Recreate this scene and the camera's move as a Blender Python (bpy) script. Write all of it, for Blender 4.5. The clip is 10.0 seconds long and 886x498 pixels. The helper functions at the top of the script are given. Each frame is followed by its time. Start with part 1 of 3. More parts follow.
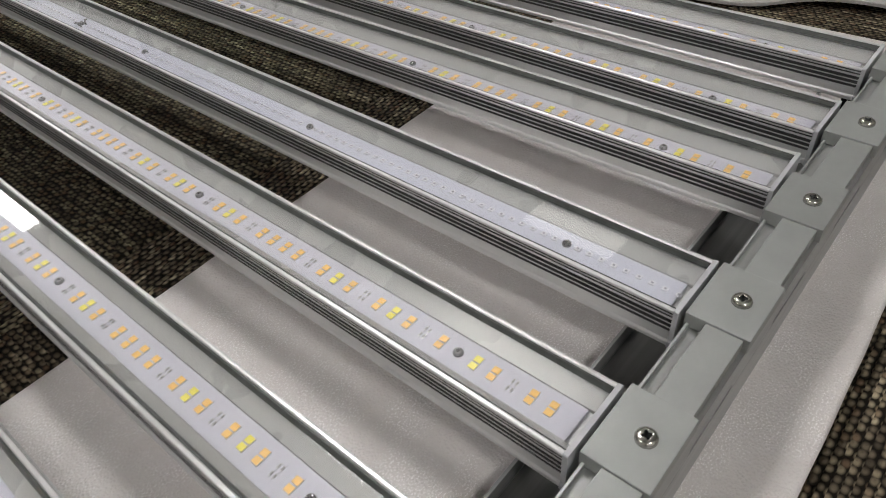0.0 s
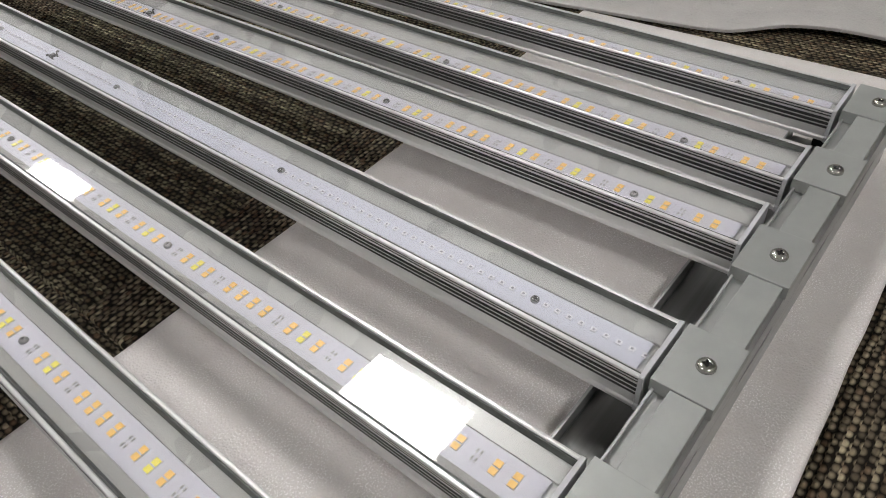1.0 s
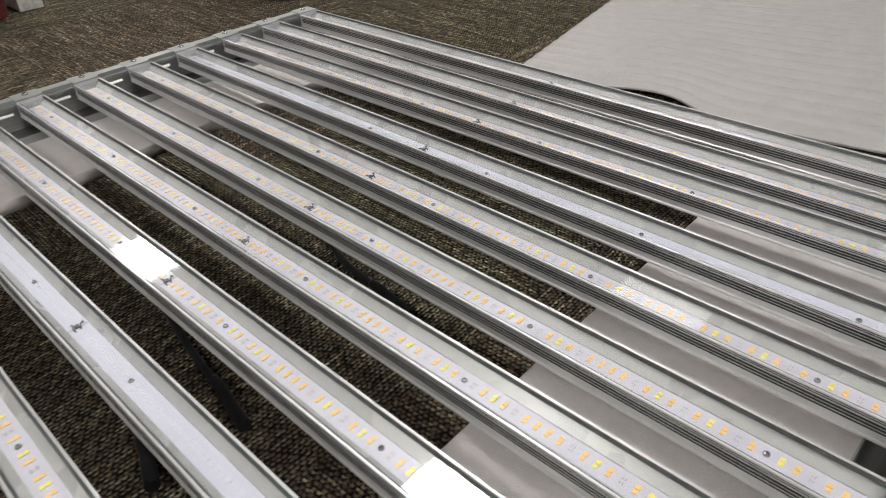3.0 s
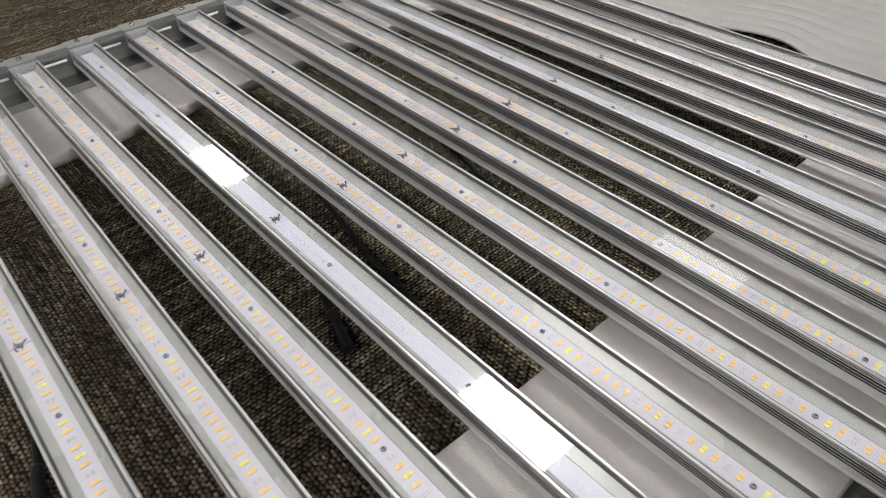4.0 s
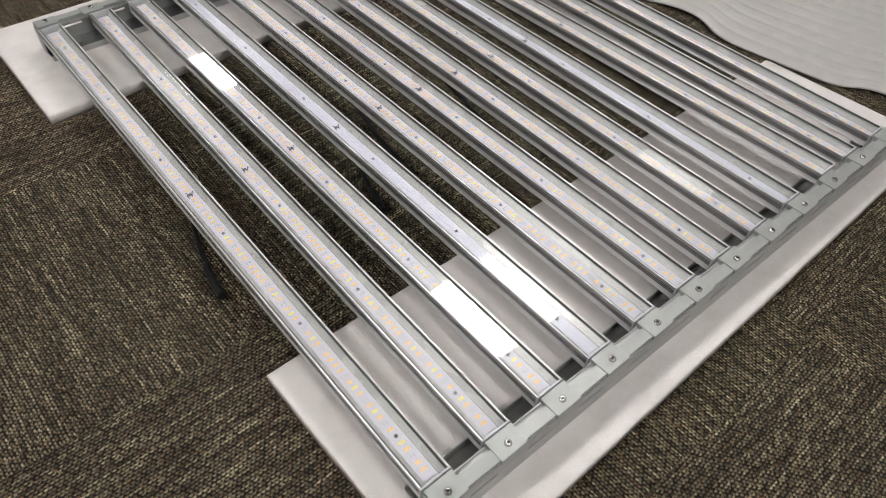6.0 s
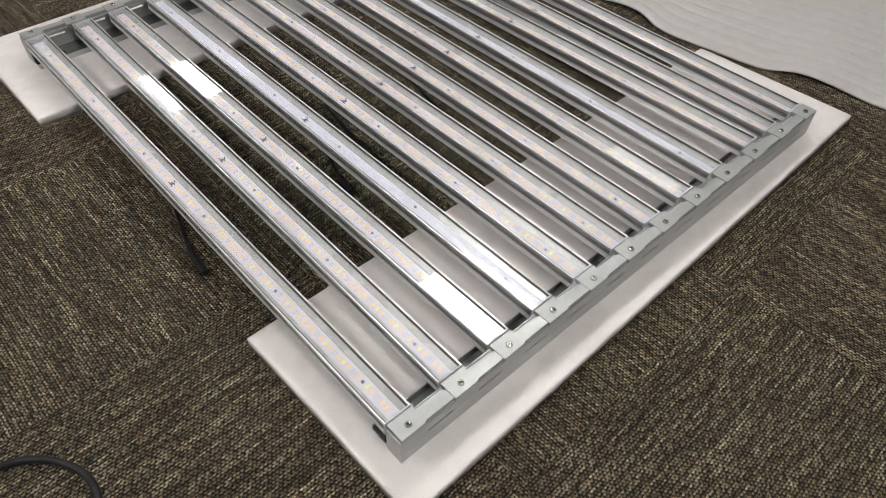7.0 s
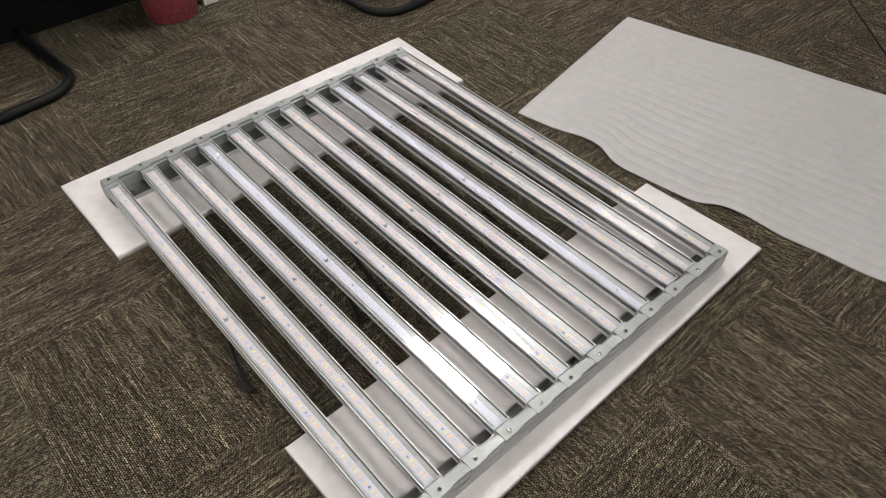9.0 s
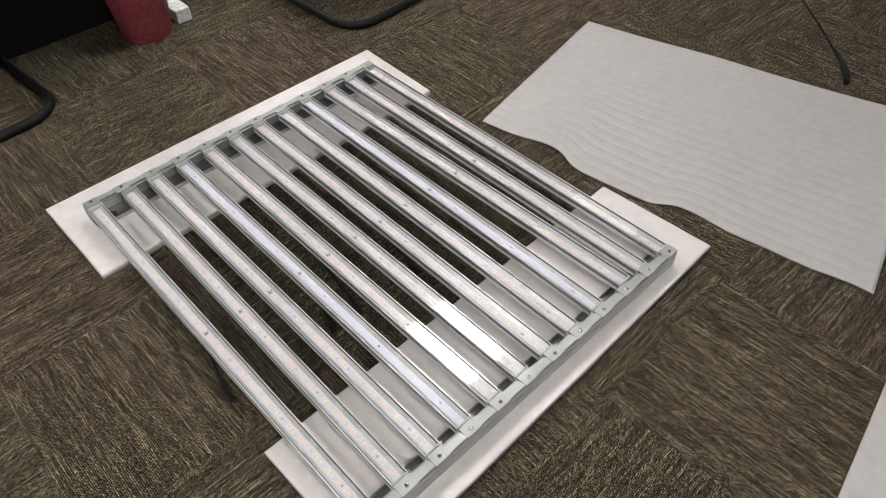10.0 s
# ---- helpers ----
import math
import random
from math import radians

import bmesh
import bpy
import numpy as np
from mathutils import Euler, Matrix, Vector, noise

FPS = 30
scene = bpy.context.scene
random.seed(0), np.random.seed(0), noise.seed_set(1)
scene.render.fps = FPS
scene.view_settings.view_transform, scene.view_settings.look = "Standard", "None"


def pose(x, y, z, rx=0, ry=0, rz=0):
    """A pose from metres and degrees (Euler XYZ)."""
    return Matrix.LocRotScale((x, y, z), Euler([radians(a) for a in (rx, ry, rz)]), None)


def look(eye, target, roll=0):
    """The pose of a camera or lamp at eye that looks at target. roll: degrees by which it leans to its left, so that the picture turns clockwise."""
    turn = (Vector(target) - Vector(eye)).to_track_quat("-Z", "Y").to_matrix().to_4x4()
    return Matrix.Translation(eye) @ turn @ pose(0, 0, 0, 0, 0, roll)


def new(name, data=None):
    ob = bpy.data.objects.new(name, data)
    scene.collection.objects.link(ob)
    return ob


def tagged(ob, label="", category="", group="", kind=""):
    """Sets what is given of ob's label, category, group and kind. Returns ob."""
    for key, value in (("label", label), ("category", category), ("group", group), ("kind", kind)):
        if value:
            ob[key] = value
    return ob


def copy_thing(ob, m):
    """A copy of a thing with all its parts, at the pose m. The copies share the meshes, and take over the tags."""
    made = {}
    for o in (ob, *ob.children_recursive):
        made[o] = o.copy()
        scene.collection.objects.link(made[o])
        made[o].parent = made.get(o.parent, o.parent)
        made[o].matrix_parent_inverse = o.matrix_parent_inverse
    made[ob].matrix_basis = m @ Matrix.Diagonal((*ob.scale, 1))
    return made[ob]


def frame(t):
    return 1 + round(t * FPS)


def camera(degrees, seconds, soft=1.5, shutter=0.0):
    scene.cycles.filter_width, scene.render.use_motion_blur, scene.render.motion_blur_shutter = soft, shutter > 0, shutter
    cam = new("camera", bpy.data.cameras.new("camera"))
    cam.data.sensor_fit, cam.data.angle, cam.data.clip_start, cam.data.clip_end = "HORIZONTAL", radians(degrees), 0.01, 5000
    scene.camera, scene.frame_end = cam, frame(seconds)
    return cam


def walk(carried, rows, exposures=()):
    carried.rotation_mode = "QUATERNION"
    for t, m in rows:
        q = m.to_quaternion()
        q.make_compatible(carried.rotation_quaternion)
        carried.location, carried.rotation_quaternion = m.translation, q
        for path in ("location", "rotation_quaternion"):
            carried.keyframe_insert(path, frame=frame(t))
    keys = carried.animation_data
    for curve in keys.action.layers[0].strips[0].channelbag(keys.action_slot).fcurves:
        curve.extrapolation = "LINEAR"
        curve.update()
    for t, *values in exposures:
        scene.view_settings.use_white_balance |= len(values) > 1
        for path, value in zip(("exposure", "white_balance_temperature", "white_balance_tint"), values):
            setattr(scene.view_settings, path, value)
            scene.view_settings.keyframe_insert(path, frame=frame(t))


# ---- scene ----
cam = camera(64.6, 10.0, soft=0.9, shutter=0.18)
PATH = [
    (0, (0.474, -0.05, 0.318), (1.545, 0.973, -1.026), -5.5),
    (0.5, (0.506, -0.05, 0.329), (1.584, 0.939, -1.035), -5.5),
    (1, (0.501, -0.046, 0.34), (1.581, 0.953, -1.015), -5.3),
    (1.5, (0.486, -0.046, 0.37), (1.627, 0.983, -0.911), -5.0),
    (2, (0.404, -0.026, 0.42), (1.589, 1.056, -0.773), -3.4),
    (2.5, (0.287, -0.008, 0.449), (1.467, 1.138, -0.688), -3.7),
    (3, (0.162, 0.022, 0.468), (1.314, 1.195, -0.672), -3.5),
    (3.2, (0.128, 0.024, 0.472), (1.256, 1.217, -0.67), -3.5),
    (4.3, (-0.019, 0.022, 0.575), (0.894, 1.165, -0.789), -2.1),
    (4.5, (-0.055, 0.0, 0.61), (0.851, 1.123, -0.775), -1.4),
    (5, (-0.164, -0.054, 0.72), (0.765, 0.977, -0.72), -0.9),
    (5.5, (-0.219, -0.137, 0.781), (0.666, 0.906, -0.679), 1.0),
    (6, (-0.222, -0.226, 0.813), (0.672, 0.78, -0.667), 2.3),
    (6.2, (-0.224, -0.254, 0.814), (0.681, 0.758, -0.654), 1.3),
    (7.3, (-0.287, -0.358, 0.926), (0.657, 0.625, -0.538), 1.5),
    (7.5, (-0.295, -0.367, 0.987), (0.619, 0.65, -0.472), -0.8),
    (8, (-0.305, -0.385, 1.121), (0.57, 0.675, -0.332), -2.0),
    (8.5, (-0.282, -0.366, 1.246), (0.543, 0.634, -0.278), -1.2),
    (9, (-0.285, -0.422, 1.297), (0.639, 0.606, -0.148), 0.4),
    (9.5, (-0.257, -0.456, 1.375), (0.65, 0.523, -0.113), 0.5),
    (10, (-0.258, -0.496, 1.404), (0.666, 0.504, -0.061), -1.1),
]
EXPOSURES = [(0.0, -0.02), (0.5, 0.18), (1.0, 0.14), (1.5, 0.08), (2.0, 0.22), (3.0, 0.37), (5.0, 0.34), (7.5, 0.45), (10.0, 0.46)]
walk(cam, [(t, look(eye, target, roll)) for t, eye, target, roll in PATH], EXPOSURES)

# ---- world and large lights ----
CEILING_Z = 2.45
world = bpy.data.worlds.new("world")
world.use_nodes = True
world.node_tree.nodes["Background"].inputs[0].default_value = (0.5, 0.5, 0.5, 1)
world.node_tree.nodes["Background"].inputs[1].default_value = 0.02
scene.world = world
LAMP_STRENGTH = 36.0
DIM_STRENGTH = 2.0


# ---- materials ----
def material(name, base, rough, metal=0.0, spec=0.5):
    m = bpy.data.materials.new(name)
    m.use_nodes = True
    b = m.node_tree.nodes["Principled BSDF"]
    b.inputs["Base Color"].default_value = (*base, 1)
    b.inputs["Roughness"].default_value = rough
    b.inputs["Metallic"].default_value = metal
    b.inputs["Specular IOR Level"].default_value = spec
    return m, m.node_tree, b


def node(tree, kind, **values):
    n = tree.nodes.new(kind)
    for key, value in values.items():
        n.inputs[key].default_value = value
    return n


def mapped(tree, scale, coords="Object", offset=True):
    """Object coordinates, shifted by the object's random number and stretched."""
    tc = tree.nodes.new("ShaderNodeTexCoord")
    out = tc.outputs[coords]
    if offset:
        info = tree.nodes.new("ShaderNodeObjectInfo")
        mul = tree.nodes.new("ShaderNodeVectorMath")
        mul.operation = "MULTIPLY_ADD"
        comb = tree.nodes.new("ShaderNodeCombineXYZ")
        for k in range(3):
            tree.links.new(info.outputs["Random"], comb.inputs[k])
        mul.inputs[1].default_value = (7.3, 5.1, 3.7)
        tree.links.new(comb.outputs[0], mul.inputs[0])
        tree.links.new(out, mul.inputs[2])
        out = mul.outputs[0]
    mp = tree.nodes.new("ShaderNodeMapping")
    mp.inputs["Scale"].default_value = scale
    tree.links.new(out, mp.inputs["Vector"])
    return mp.outputs[0]


def noise_tex(tree, vec, scale, detail=3.0, rough=0.55):
    n = node(tree, "ShaderNodeTexNoise", Scale=scale, Detail=detail, Roughness=rough)
    tree.links.new(vec, n.inputs["Vector"])
    return n.outputs["Fac"]


def ramp(tree, fac, stops):
    r = tree.nodes.new("ShaderNodeValToRGB")
    el = r.color_ramp.elements
    while len(el) < len(stops):
        el.new(0.5)
    for e, (p, c) in zip(el, stops):
        e.position = p
        e.color = (*c, 1) if len(c) == 3 else c
    tree.links.new(fac, r.inputs[0])
    return r.outputs["Color"]


def grey(v):
    return (v, v, v)


def bump(tree, b, height, strength, distance):
    n = node(tree, "ShaderNodeBump", Strength=strength, Distance=distance)
    tree.links.new(height, n.inputs["Height"])
    tree.links.new(n.outputs[0], b.inputs["Normal"])


def metal_material(name, base, rough, metal=1.0, stretch=(400, 6, 400), var=0.12, bumpy=0.05):
    """Brushed or drawn metal: fine lines along the local y axis and faint cloudy stains."""
    m, t, b = material(name, base, rough, metal)
    v = mapped(t, stretch)
    lines = noise_tex(t, v, 1.0, 4.0)
    cloud = noise_tex(t, mapped(t, (9, 9, 9)), 1.0, 4.0)
    lo = [c * (1 - var) for c in base]
    hi = [min(1, c * (1 + var)) for c in base]
    mix = node(t, "ShaderNodeMath")
    mix.operation = "MULTIPLY"
    t.links.new(lines, mix.inputs[0])
    mix.inputs[1].default_value = 1.0
    t.links.new(ramp(t, mix.outputs[0], [(0.3, lo), (0.7, hi)]), b.inputs["Base Color"])
    t.links.new(ramp(t, cloud, [(0.3, grey(rough * 0.8)), (0.75, grey(min(1, rough * 1.25)))]), b.inputs["Roughness"])
    if bumpy:
        bump(t, b, lines, bumpy, 0.0002)
    return m


ALU = metal_material("drawn_aluminium", (0.65, 0.65, 0.653), 0.38, 0.5, (600, 3, 600), 0.015, 0.0)
GROOVE = metal_material("groove_shade", (0.08, 0.08, 0.08), 0.45, 0.3, (300, 3, 300), 0.1, 0.0)
RAIL = metal_material("rail_aluminium", (0.42, 0.43, 0.425), 0.45, 0.6, (6, 300, 300), 0.08)
BRACKET = metal_material("bracket_grey", (0.37, 0.385, 0.375), 0.5, 0.5, (60, 60, 60), 0.05, 0.08)
STEEL = metal_material("screw_steel", (0.50, 0.49, 0.46), 0.22, 1.0, (300, 300, 300), 0.15)
TRAY_DARK = metal_material("tray_dark_grey", (0.24, 0.245, 0.24), 0.32, 0.85, (6, 200, 200), 0.15)
RECESS = material("screw_recess_shade", (0.03, 0.03, 0.03), 0.4, 0.8)[0]
DARK_STEEL = metal_material("small_screw_steel", (0.30, 0.30, 0.31), 0.3, 1.0, (300, 300, 300), 0.2)


def board_material(name, base):
    m, t, b = material(name, base, 0.38)
    cloud = noise_tex(t, mapped(t, (30, 8, 30)), 1.0, 5.0)
    t.links.new(ramp(t, cloud, [(0.25, [c * 0.93 for c in base]), (0.75, base)]), b.inputs["Base Color"])
    return m


BOARD = board_material("white_solder_mask", (0.61, 0.603, 0.705))
BOARD_BLUE = board_material("bluish_solder_mask", (0.63, 0.64, 0.755))
CHIP_WHITE = material("chip_package", (0.82, 0.80, 0.74), 0.4)[0]
AMBER = material("amber_phosphor", (1.0, 0.60, 0.14), 0.3)[0]
YELLOW = material("yellow_phosphor", (0.95, 0.84, 0.10), 0.3)[0]
CLEAR_CHIP = material("clear_chip", (0.34, 0.34, 0.38), 0.2)[0]
CLEAR_PACK = material("clear_package", (0.78, 0.78, 0.84), 0.3)[0]
BLACK_CHIP = material("resistor_black", (0.33, 0.33, 0.34), 0.4)[0]
TIN = material("solder_tin", (0.6, 0.6, 0.6), 0.35, 1.0)[0]
COPPER_DARK = material("joint_wire", (0.03, 0.03, 0.032), 0.4)[0]


def rubber(name, base, rough):
    m, t, b = material(name, base, rough)
    n = noise_tex(t, mapped(t, (60, 60, 60)), 1.0, 5.0)
    t.links.new(ramp(t, n, [(0.3, [c * 0.7 for c in base]), (0.7, [c * 1.35 for c in base])]), b.inputs["Base Color"])
    bump(t, b, n, 0.1, 0.001)
    if max(base) < 0.02:
        b.inputs["Specular IOR Level"].default_value = 0.2
    return m


RUBBER = rubber("black_rubber", (0.010, 0.010, 0.011), 0.5)
TUBE = rubber("black_tube_paint", (0.008, 0.008, 0.008), 0.5)
PINK = rubber("pink_plastic", (0.42, 0.085, 0.11), 0.45)
WHITE_PAINT = rubber("white_powder_coat", (0.62, 0.62, 0.60), 0.5)
FABRIC = rubber("black_seat_fabric", (0.02, 0.02, 0.022), 0.9)
UNDER_DESK_SHADE = rubber("under_desk_shade", (0.006, 0.006, 0.006), 0.9)
DESK_TOP = rubber("desk_laminate", (0.30, 0.24, 0.18), 0.4)

STRIP = metal_material("satin_reflector", (0.46, 0.462, 0.455), 0.27, 0.12, (300, 3, 300), 0.02, 0.0)
SEAL = rubber("grey_seal", (0.060, 0.066, 0.062), 0.45)
CAP = material("frosted_end_cap", (0.47, 0.48, 0.50), 0.45)[0]

# clear cover: a plain pane whose gloss follows Fresnel
COVER = bpy.data.materials.new("clear_cover")
COVER.use_nodes = True
t = COVER.node_tree
t.nodes.clear()
out = t.nodes.new("ShaderNodeOutputMaterial")
face = node(t, "ShaderNodeLayerWeight", Blend=0.5)
power = node(t, "ShaderNodeMath")
power.operation = "POWER"
power.inputs[1].default_value = 5.0
t.links.new(face.outputs["Facing"], power.inputs[0])
fres = node(t, "ShaderNodeMath")
fres.operation = "MULTIPLY_ADD"
fres.inputs[1].default_value, fres.inputs[2].default_value = 0.60, 0.055
t.links.new(power.outputs[0], fres.inputs[0])
clear = t.nodes.new("ShaderNodeBsdfTransparent")
clear.inputs[0].default_value = (0.97, 0.975, 0.97, 1)
gloss = node(t, "ShaderNodeBsdfGlossy", Roughness=0.03)
mix = t.nodes.new("ShaderNodeMixShader")
t.links.new(fres.outputs[0], mix.inputs[0])
# a small white diffuse share pales the clear cover
haze = t.nodes.new("ShaderNodeMixShader")
haze.inputs[0].default_value = 0.045
milky = node(t, "ShaderNodeBsdfDiffuse", Color=(0.85, 0.84, 0.84, 1))
t.links.new(clear.outputs[0], haze.inputs[1])
t.links.new(milky.outputs[0], haze.inputs[2])
t.links.new(haze.outputs[0], mix.inputs[1])
t.links.new(gloss.outputs[0], mix.inputs[2])
t.links.new(mix.outputs[0], out.inputs[0])


def carpet_material():
    m, t, b = material("loop_pile_carpet", (0.06, 0.05, 0.04), 0.95, 0.0, 0.15)
    v = mapped(t, (1, 1, 1))
    warp = node(t, "ShaderNodeTexNoise", Scale=90.0, Detail=2.0)
    t.links.new(v, warp.inputs["Vector"])
    wob = t.nodes.new("ShaderNodeVectorMath")
    wob.operation = "MULTIPLY_ADD"
    wob.inputs[1].default_value = (0.0005, 0.0005, 0.0)
    t.links.new(warp.outputs["Color"], wob.inputs[0])
    t.links.new(v, wob.inputs[2])
    flat = t.nodes.new("ShaderNodeMapping")
    flat.inputs["Scale"].default_value = (222, 168, 0)
    t.links.new(wob.outputs[0], flat.inputs["Vector"])
    vor = node(t, "ShaderNodeTexVoronoi", Scale=1.0, Randomness=0.36)
    sep = t.nodes.new("ShaderNodeSeparateColor")
    t.links.new(vor.outputs["Color"], sep.inputs[0])
    # yarn runs: long streaks along the tile's y axis
    axes = t.nodes.new("ShaderNodeSeparateXYZ")
    t.links.new(flat.outputs[0], axes.inputs[0])
    row = node(t, "ShaderNodeMath")
    row.operation = "ROUND"
    t.links.new(axes.outputs[0], row.inputs[0])
    lane = t.nodes.new("ShaderNodeCombineXYZ")
    t.links.new(row.outputs[0], lane.inputs[0])
    t.links.new(axes.outputs[1], lane.inputs[1])
    # loops of neighbouring rows are staggered by half a loop
    shift = node(t, "ShaderNodeMath")
    shift.operation = "MULTIPLY_ADD"
    shift.inputs[1].default_value = 0.5
    t.links.new(row.outputs[0], shift.inputs[0])
    t.links.new(axes.outputs[1], shift.inputs[2])
    stagger = t.nodes.new("ShaderNodeCombineXYZ")
    t.links.new(axes.outputs[0], stagger.inputs[0])
    t.links.new(shift.outputs[0], stagger.inputs[1])
    t.links.new(stagger.outputs[0], vor.inputs["Vector"])
    strand = t.nodes.new("ShaderNodeMapping")
    strand.inputs["Scale"].default_value = (3.37, 0.055, 0)
    t.links.new(lane.outputs[0], strand.inputs["Vector"])
    runs = ramp(t, noise_tex(t, strand.outputs[0], 1.0, 2.0), [(0.34, grey(0)), (0.66, grey(1))])
    wide = ramp(t, noise_tex(t, mapped(t, (42, 3.2, 0)), 1.0, 4.0), [(0.30, grey(0)), (0.70, grey(1))])

    def weigh(source, weight, rest=None):
        n = node(t, "ShaderNodeMath")
        n.operation = "MULTIPLY_ADD"
        n.inputs[1].default_value, n.inputs[2].default_value = weight, 0.0
        t.links.new(source, n.inputs[0])
        if rest is not None:
            t.links.new(rest, n.inputs[2])
        return n.outputs[0]
    lone = ramp(t, noise_tex(t, mapped(t, (170, 8, 0)), 1.0, 1.0), [(0.58, grey(0)), (0.68, grey(1))])
    total = weigh(lone, 0.16, weigh(wide, 0.17, weigh(runs, 0.36, weigh(sep.outputs[0], 0.32))))
    col = ramp(t, total, [(0.15, (0.066, 0.054, 0.041)), (0.40, (0.160, 0.134, 0.098)), (0.60, (0.335, 0.288, 0.206)), (0.84, (0.68, 0.60, 0.432))])
    # a few rust and grey loops
    tint = t.nodes.new("ShaderNodeMix")
    tint.data_type = "RGBA"
    t.links.new(ramp(t, sep.outputs[1], [(0.80, grey(0)), (0.84, grey(0.55))]), tint.inputs[0])
    t.links.new(col, tint.inputs[6])
    tint.inputs[7].default_value = (0.165, 0.095, 0.058, 1)
    # darkens the gaps between loops: their self-shadow painted into the colour
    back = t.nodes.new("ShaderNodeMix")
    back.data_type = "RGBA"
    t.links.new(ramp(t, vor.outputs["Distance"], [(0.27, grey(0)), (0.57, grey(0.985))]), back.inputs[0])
    # tiles differ a little, from olive to rust
    info = t.nodes.new("ShaderNodeObjectInfo")
    batch = t.nodes.new("ShaderNodeMix")
    batch.data_type, batch.blend_type = "RGBA", "MULTIPLY"
    batch.inputs[0].default_value = 1.0
    t.links.new(tint.outputs[2], batch.inputs[6])
    t.links.new(ramp(t, info.outputs["Random"], [(0.0, (0.93, 0.965, 0.87)), (1.0, (1.01, 0.945, 0.92))]), batch.inputs[7])
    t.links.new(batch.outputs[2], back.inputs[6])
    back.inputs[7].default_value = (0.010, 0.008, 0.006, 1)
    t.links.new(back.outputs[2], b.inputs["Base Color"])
    bump(t, b, ramp(t, vor.outputs["Distance"], [(0.0, grey(1)), (0.7, grey(0))]), 1.0, 0.005)
    return m


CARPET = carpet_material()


def foam_material(name, base, fine, mottle=1.0):
    """Closed-cell foam: faintly lumpy, with glossy cells in patches; their sparkle is also painted in white."""
    m, t, b = material(name, base, 0.45, 0.0, 0.5)
    v = mapped(t, (1, 1, 1))
    cloud = noise_tex(t, v, 9.0, 5.0, 0.65)
    patch = ramp(t, noise_tex(t, v, 38.0, 3.0), [(0.36, grey(0)), (0.60, grey(mottle))])
    cells = ramp(t, noise_tex(t, v, fine * 1.5, 2.0), [(0.53, grey(0)), (0.66, grey(1))])
    both = node(t, "ShaderNodeMath")
    both.operation = "MULTIPLY"
    t.links.new(patch, both.inputs[0])
    t.links.new(cells, both.inputs[1])
    # whitened spots: the cells' sparkle put into the colour
    glint = t.nodes.new("ShaderNodeMix")
    glint.data_type = "RGBA"
    t.links.new(both.outputs[0], glint.inputs[0])
    t.links.new(ramp(t, cloud, [(0.28, [c * (1 - 0.16 * mottle) for c in base]), (0.72, base)]), glint.inputs[6])
    glint.inputs[7].default_value = (0.93, 0.91, 0.91, 1)
    t.links.new(glint.outputs[2], b.inputs["Base Color"])
    vor = node(t, "ShaderNodeTexVoronoi", Scale=fine)
    t.links.new(v, vor.inputs["Vector"])
    lumps = noise_tex(t, v, 70.0, 4.0, 0.7)
    add = node(t, "ShaderNodeMath")
    add.operation = "MULTIPLY_ADD"
    add.inputs[1].default_value = 2.2 * mottle
    t.links.new(lumps, add.inputs[0])
    t.links.new(vor.outputs["Distance"], add.inputs[2])
    bump(t, b, add.outputs[0], 0.18 + 0.22 * mottle, 0.0011)
    t.links.new(ramp(t, cells, [(0.2, grey(0.42)), (0.9, grey(0.12))]), b.inputs["Roughness"])
    return m


FOAM = foam_material("closed_cell_foam", (0.69, 0.652, 0.640), 650)
SHEET = foam_material("foam_sheet", (0.405, 0.392, 0.383), 400, 0.35)


def wall_material(name, base):
    m, t, b = material(name, base, 0.85)
    n = noise_tex(t, mapped(t, (3, 3, 3)), 1.0, 6.0)
    t.links.new(ramp(t, n, [(0.3, [c * 0.95 for c in base]), (0.7, base)]), b.inputs["Base Color"])
    bump(t, b, noise_tex(t, mapped(t, (160, 160, 160)), 1.0, 2.0), 0.1, 0.001)
    return m


WALL = wall_material("wall_paint", (0.50, 0.49, 0.47))
CEIL = wall_material("ceiling_tile", (0.78, 0.78, 0.76))


def glow(name, strength, colour):
    m = bpy.data.materials.new(name)
    m.use_nodes = True
    b = m.node_tree.nodes["Principled BSDF"]
    b.inputs["Base Color"].default_value = (0.8, 0.8, 0.8, 1)
    b.inputs["Emission Color"].default_value = (*colour, 1)
    b.inputs["Emission Strength"].default_value = strength
    return m


LAMP_ON = glow("lamp_diffuser", LAMP_STRENGTH, (1.0, 0.977, 0.955))
LAMP_DIM = glow("dim_lamp_diffuser", DIM_STRENGTH, (1.0, 0.97, 0.93))


# ---- mesh helpers ----
def mesh_of(name, bm, *mats):
    bmesh.ops.recalc_face_normals(bm, faces=bm.faces[:])
    me = bpy.data.meshes.new(name)
    bm.to_mesh(me)
    bm.free()
    for m in mats:
        me.materials.append(m)
    return me


def part(name, bm, mat, parent, label="", place=None):
    me = bm if isinstance(bm, bpy.types.Mesh) else mesh_of(name, bm, mat)
    ob = new(name, me)
    ob.parent = parent
    if place is not None:
        ob.matrix_basis = place
    return tagged(ob, label)


def empty(name, x=0, y=0, z=0):
    ob = new(name)
    ob.location = (x, y, z)
    return ob


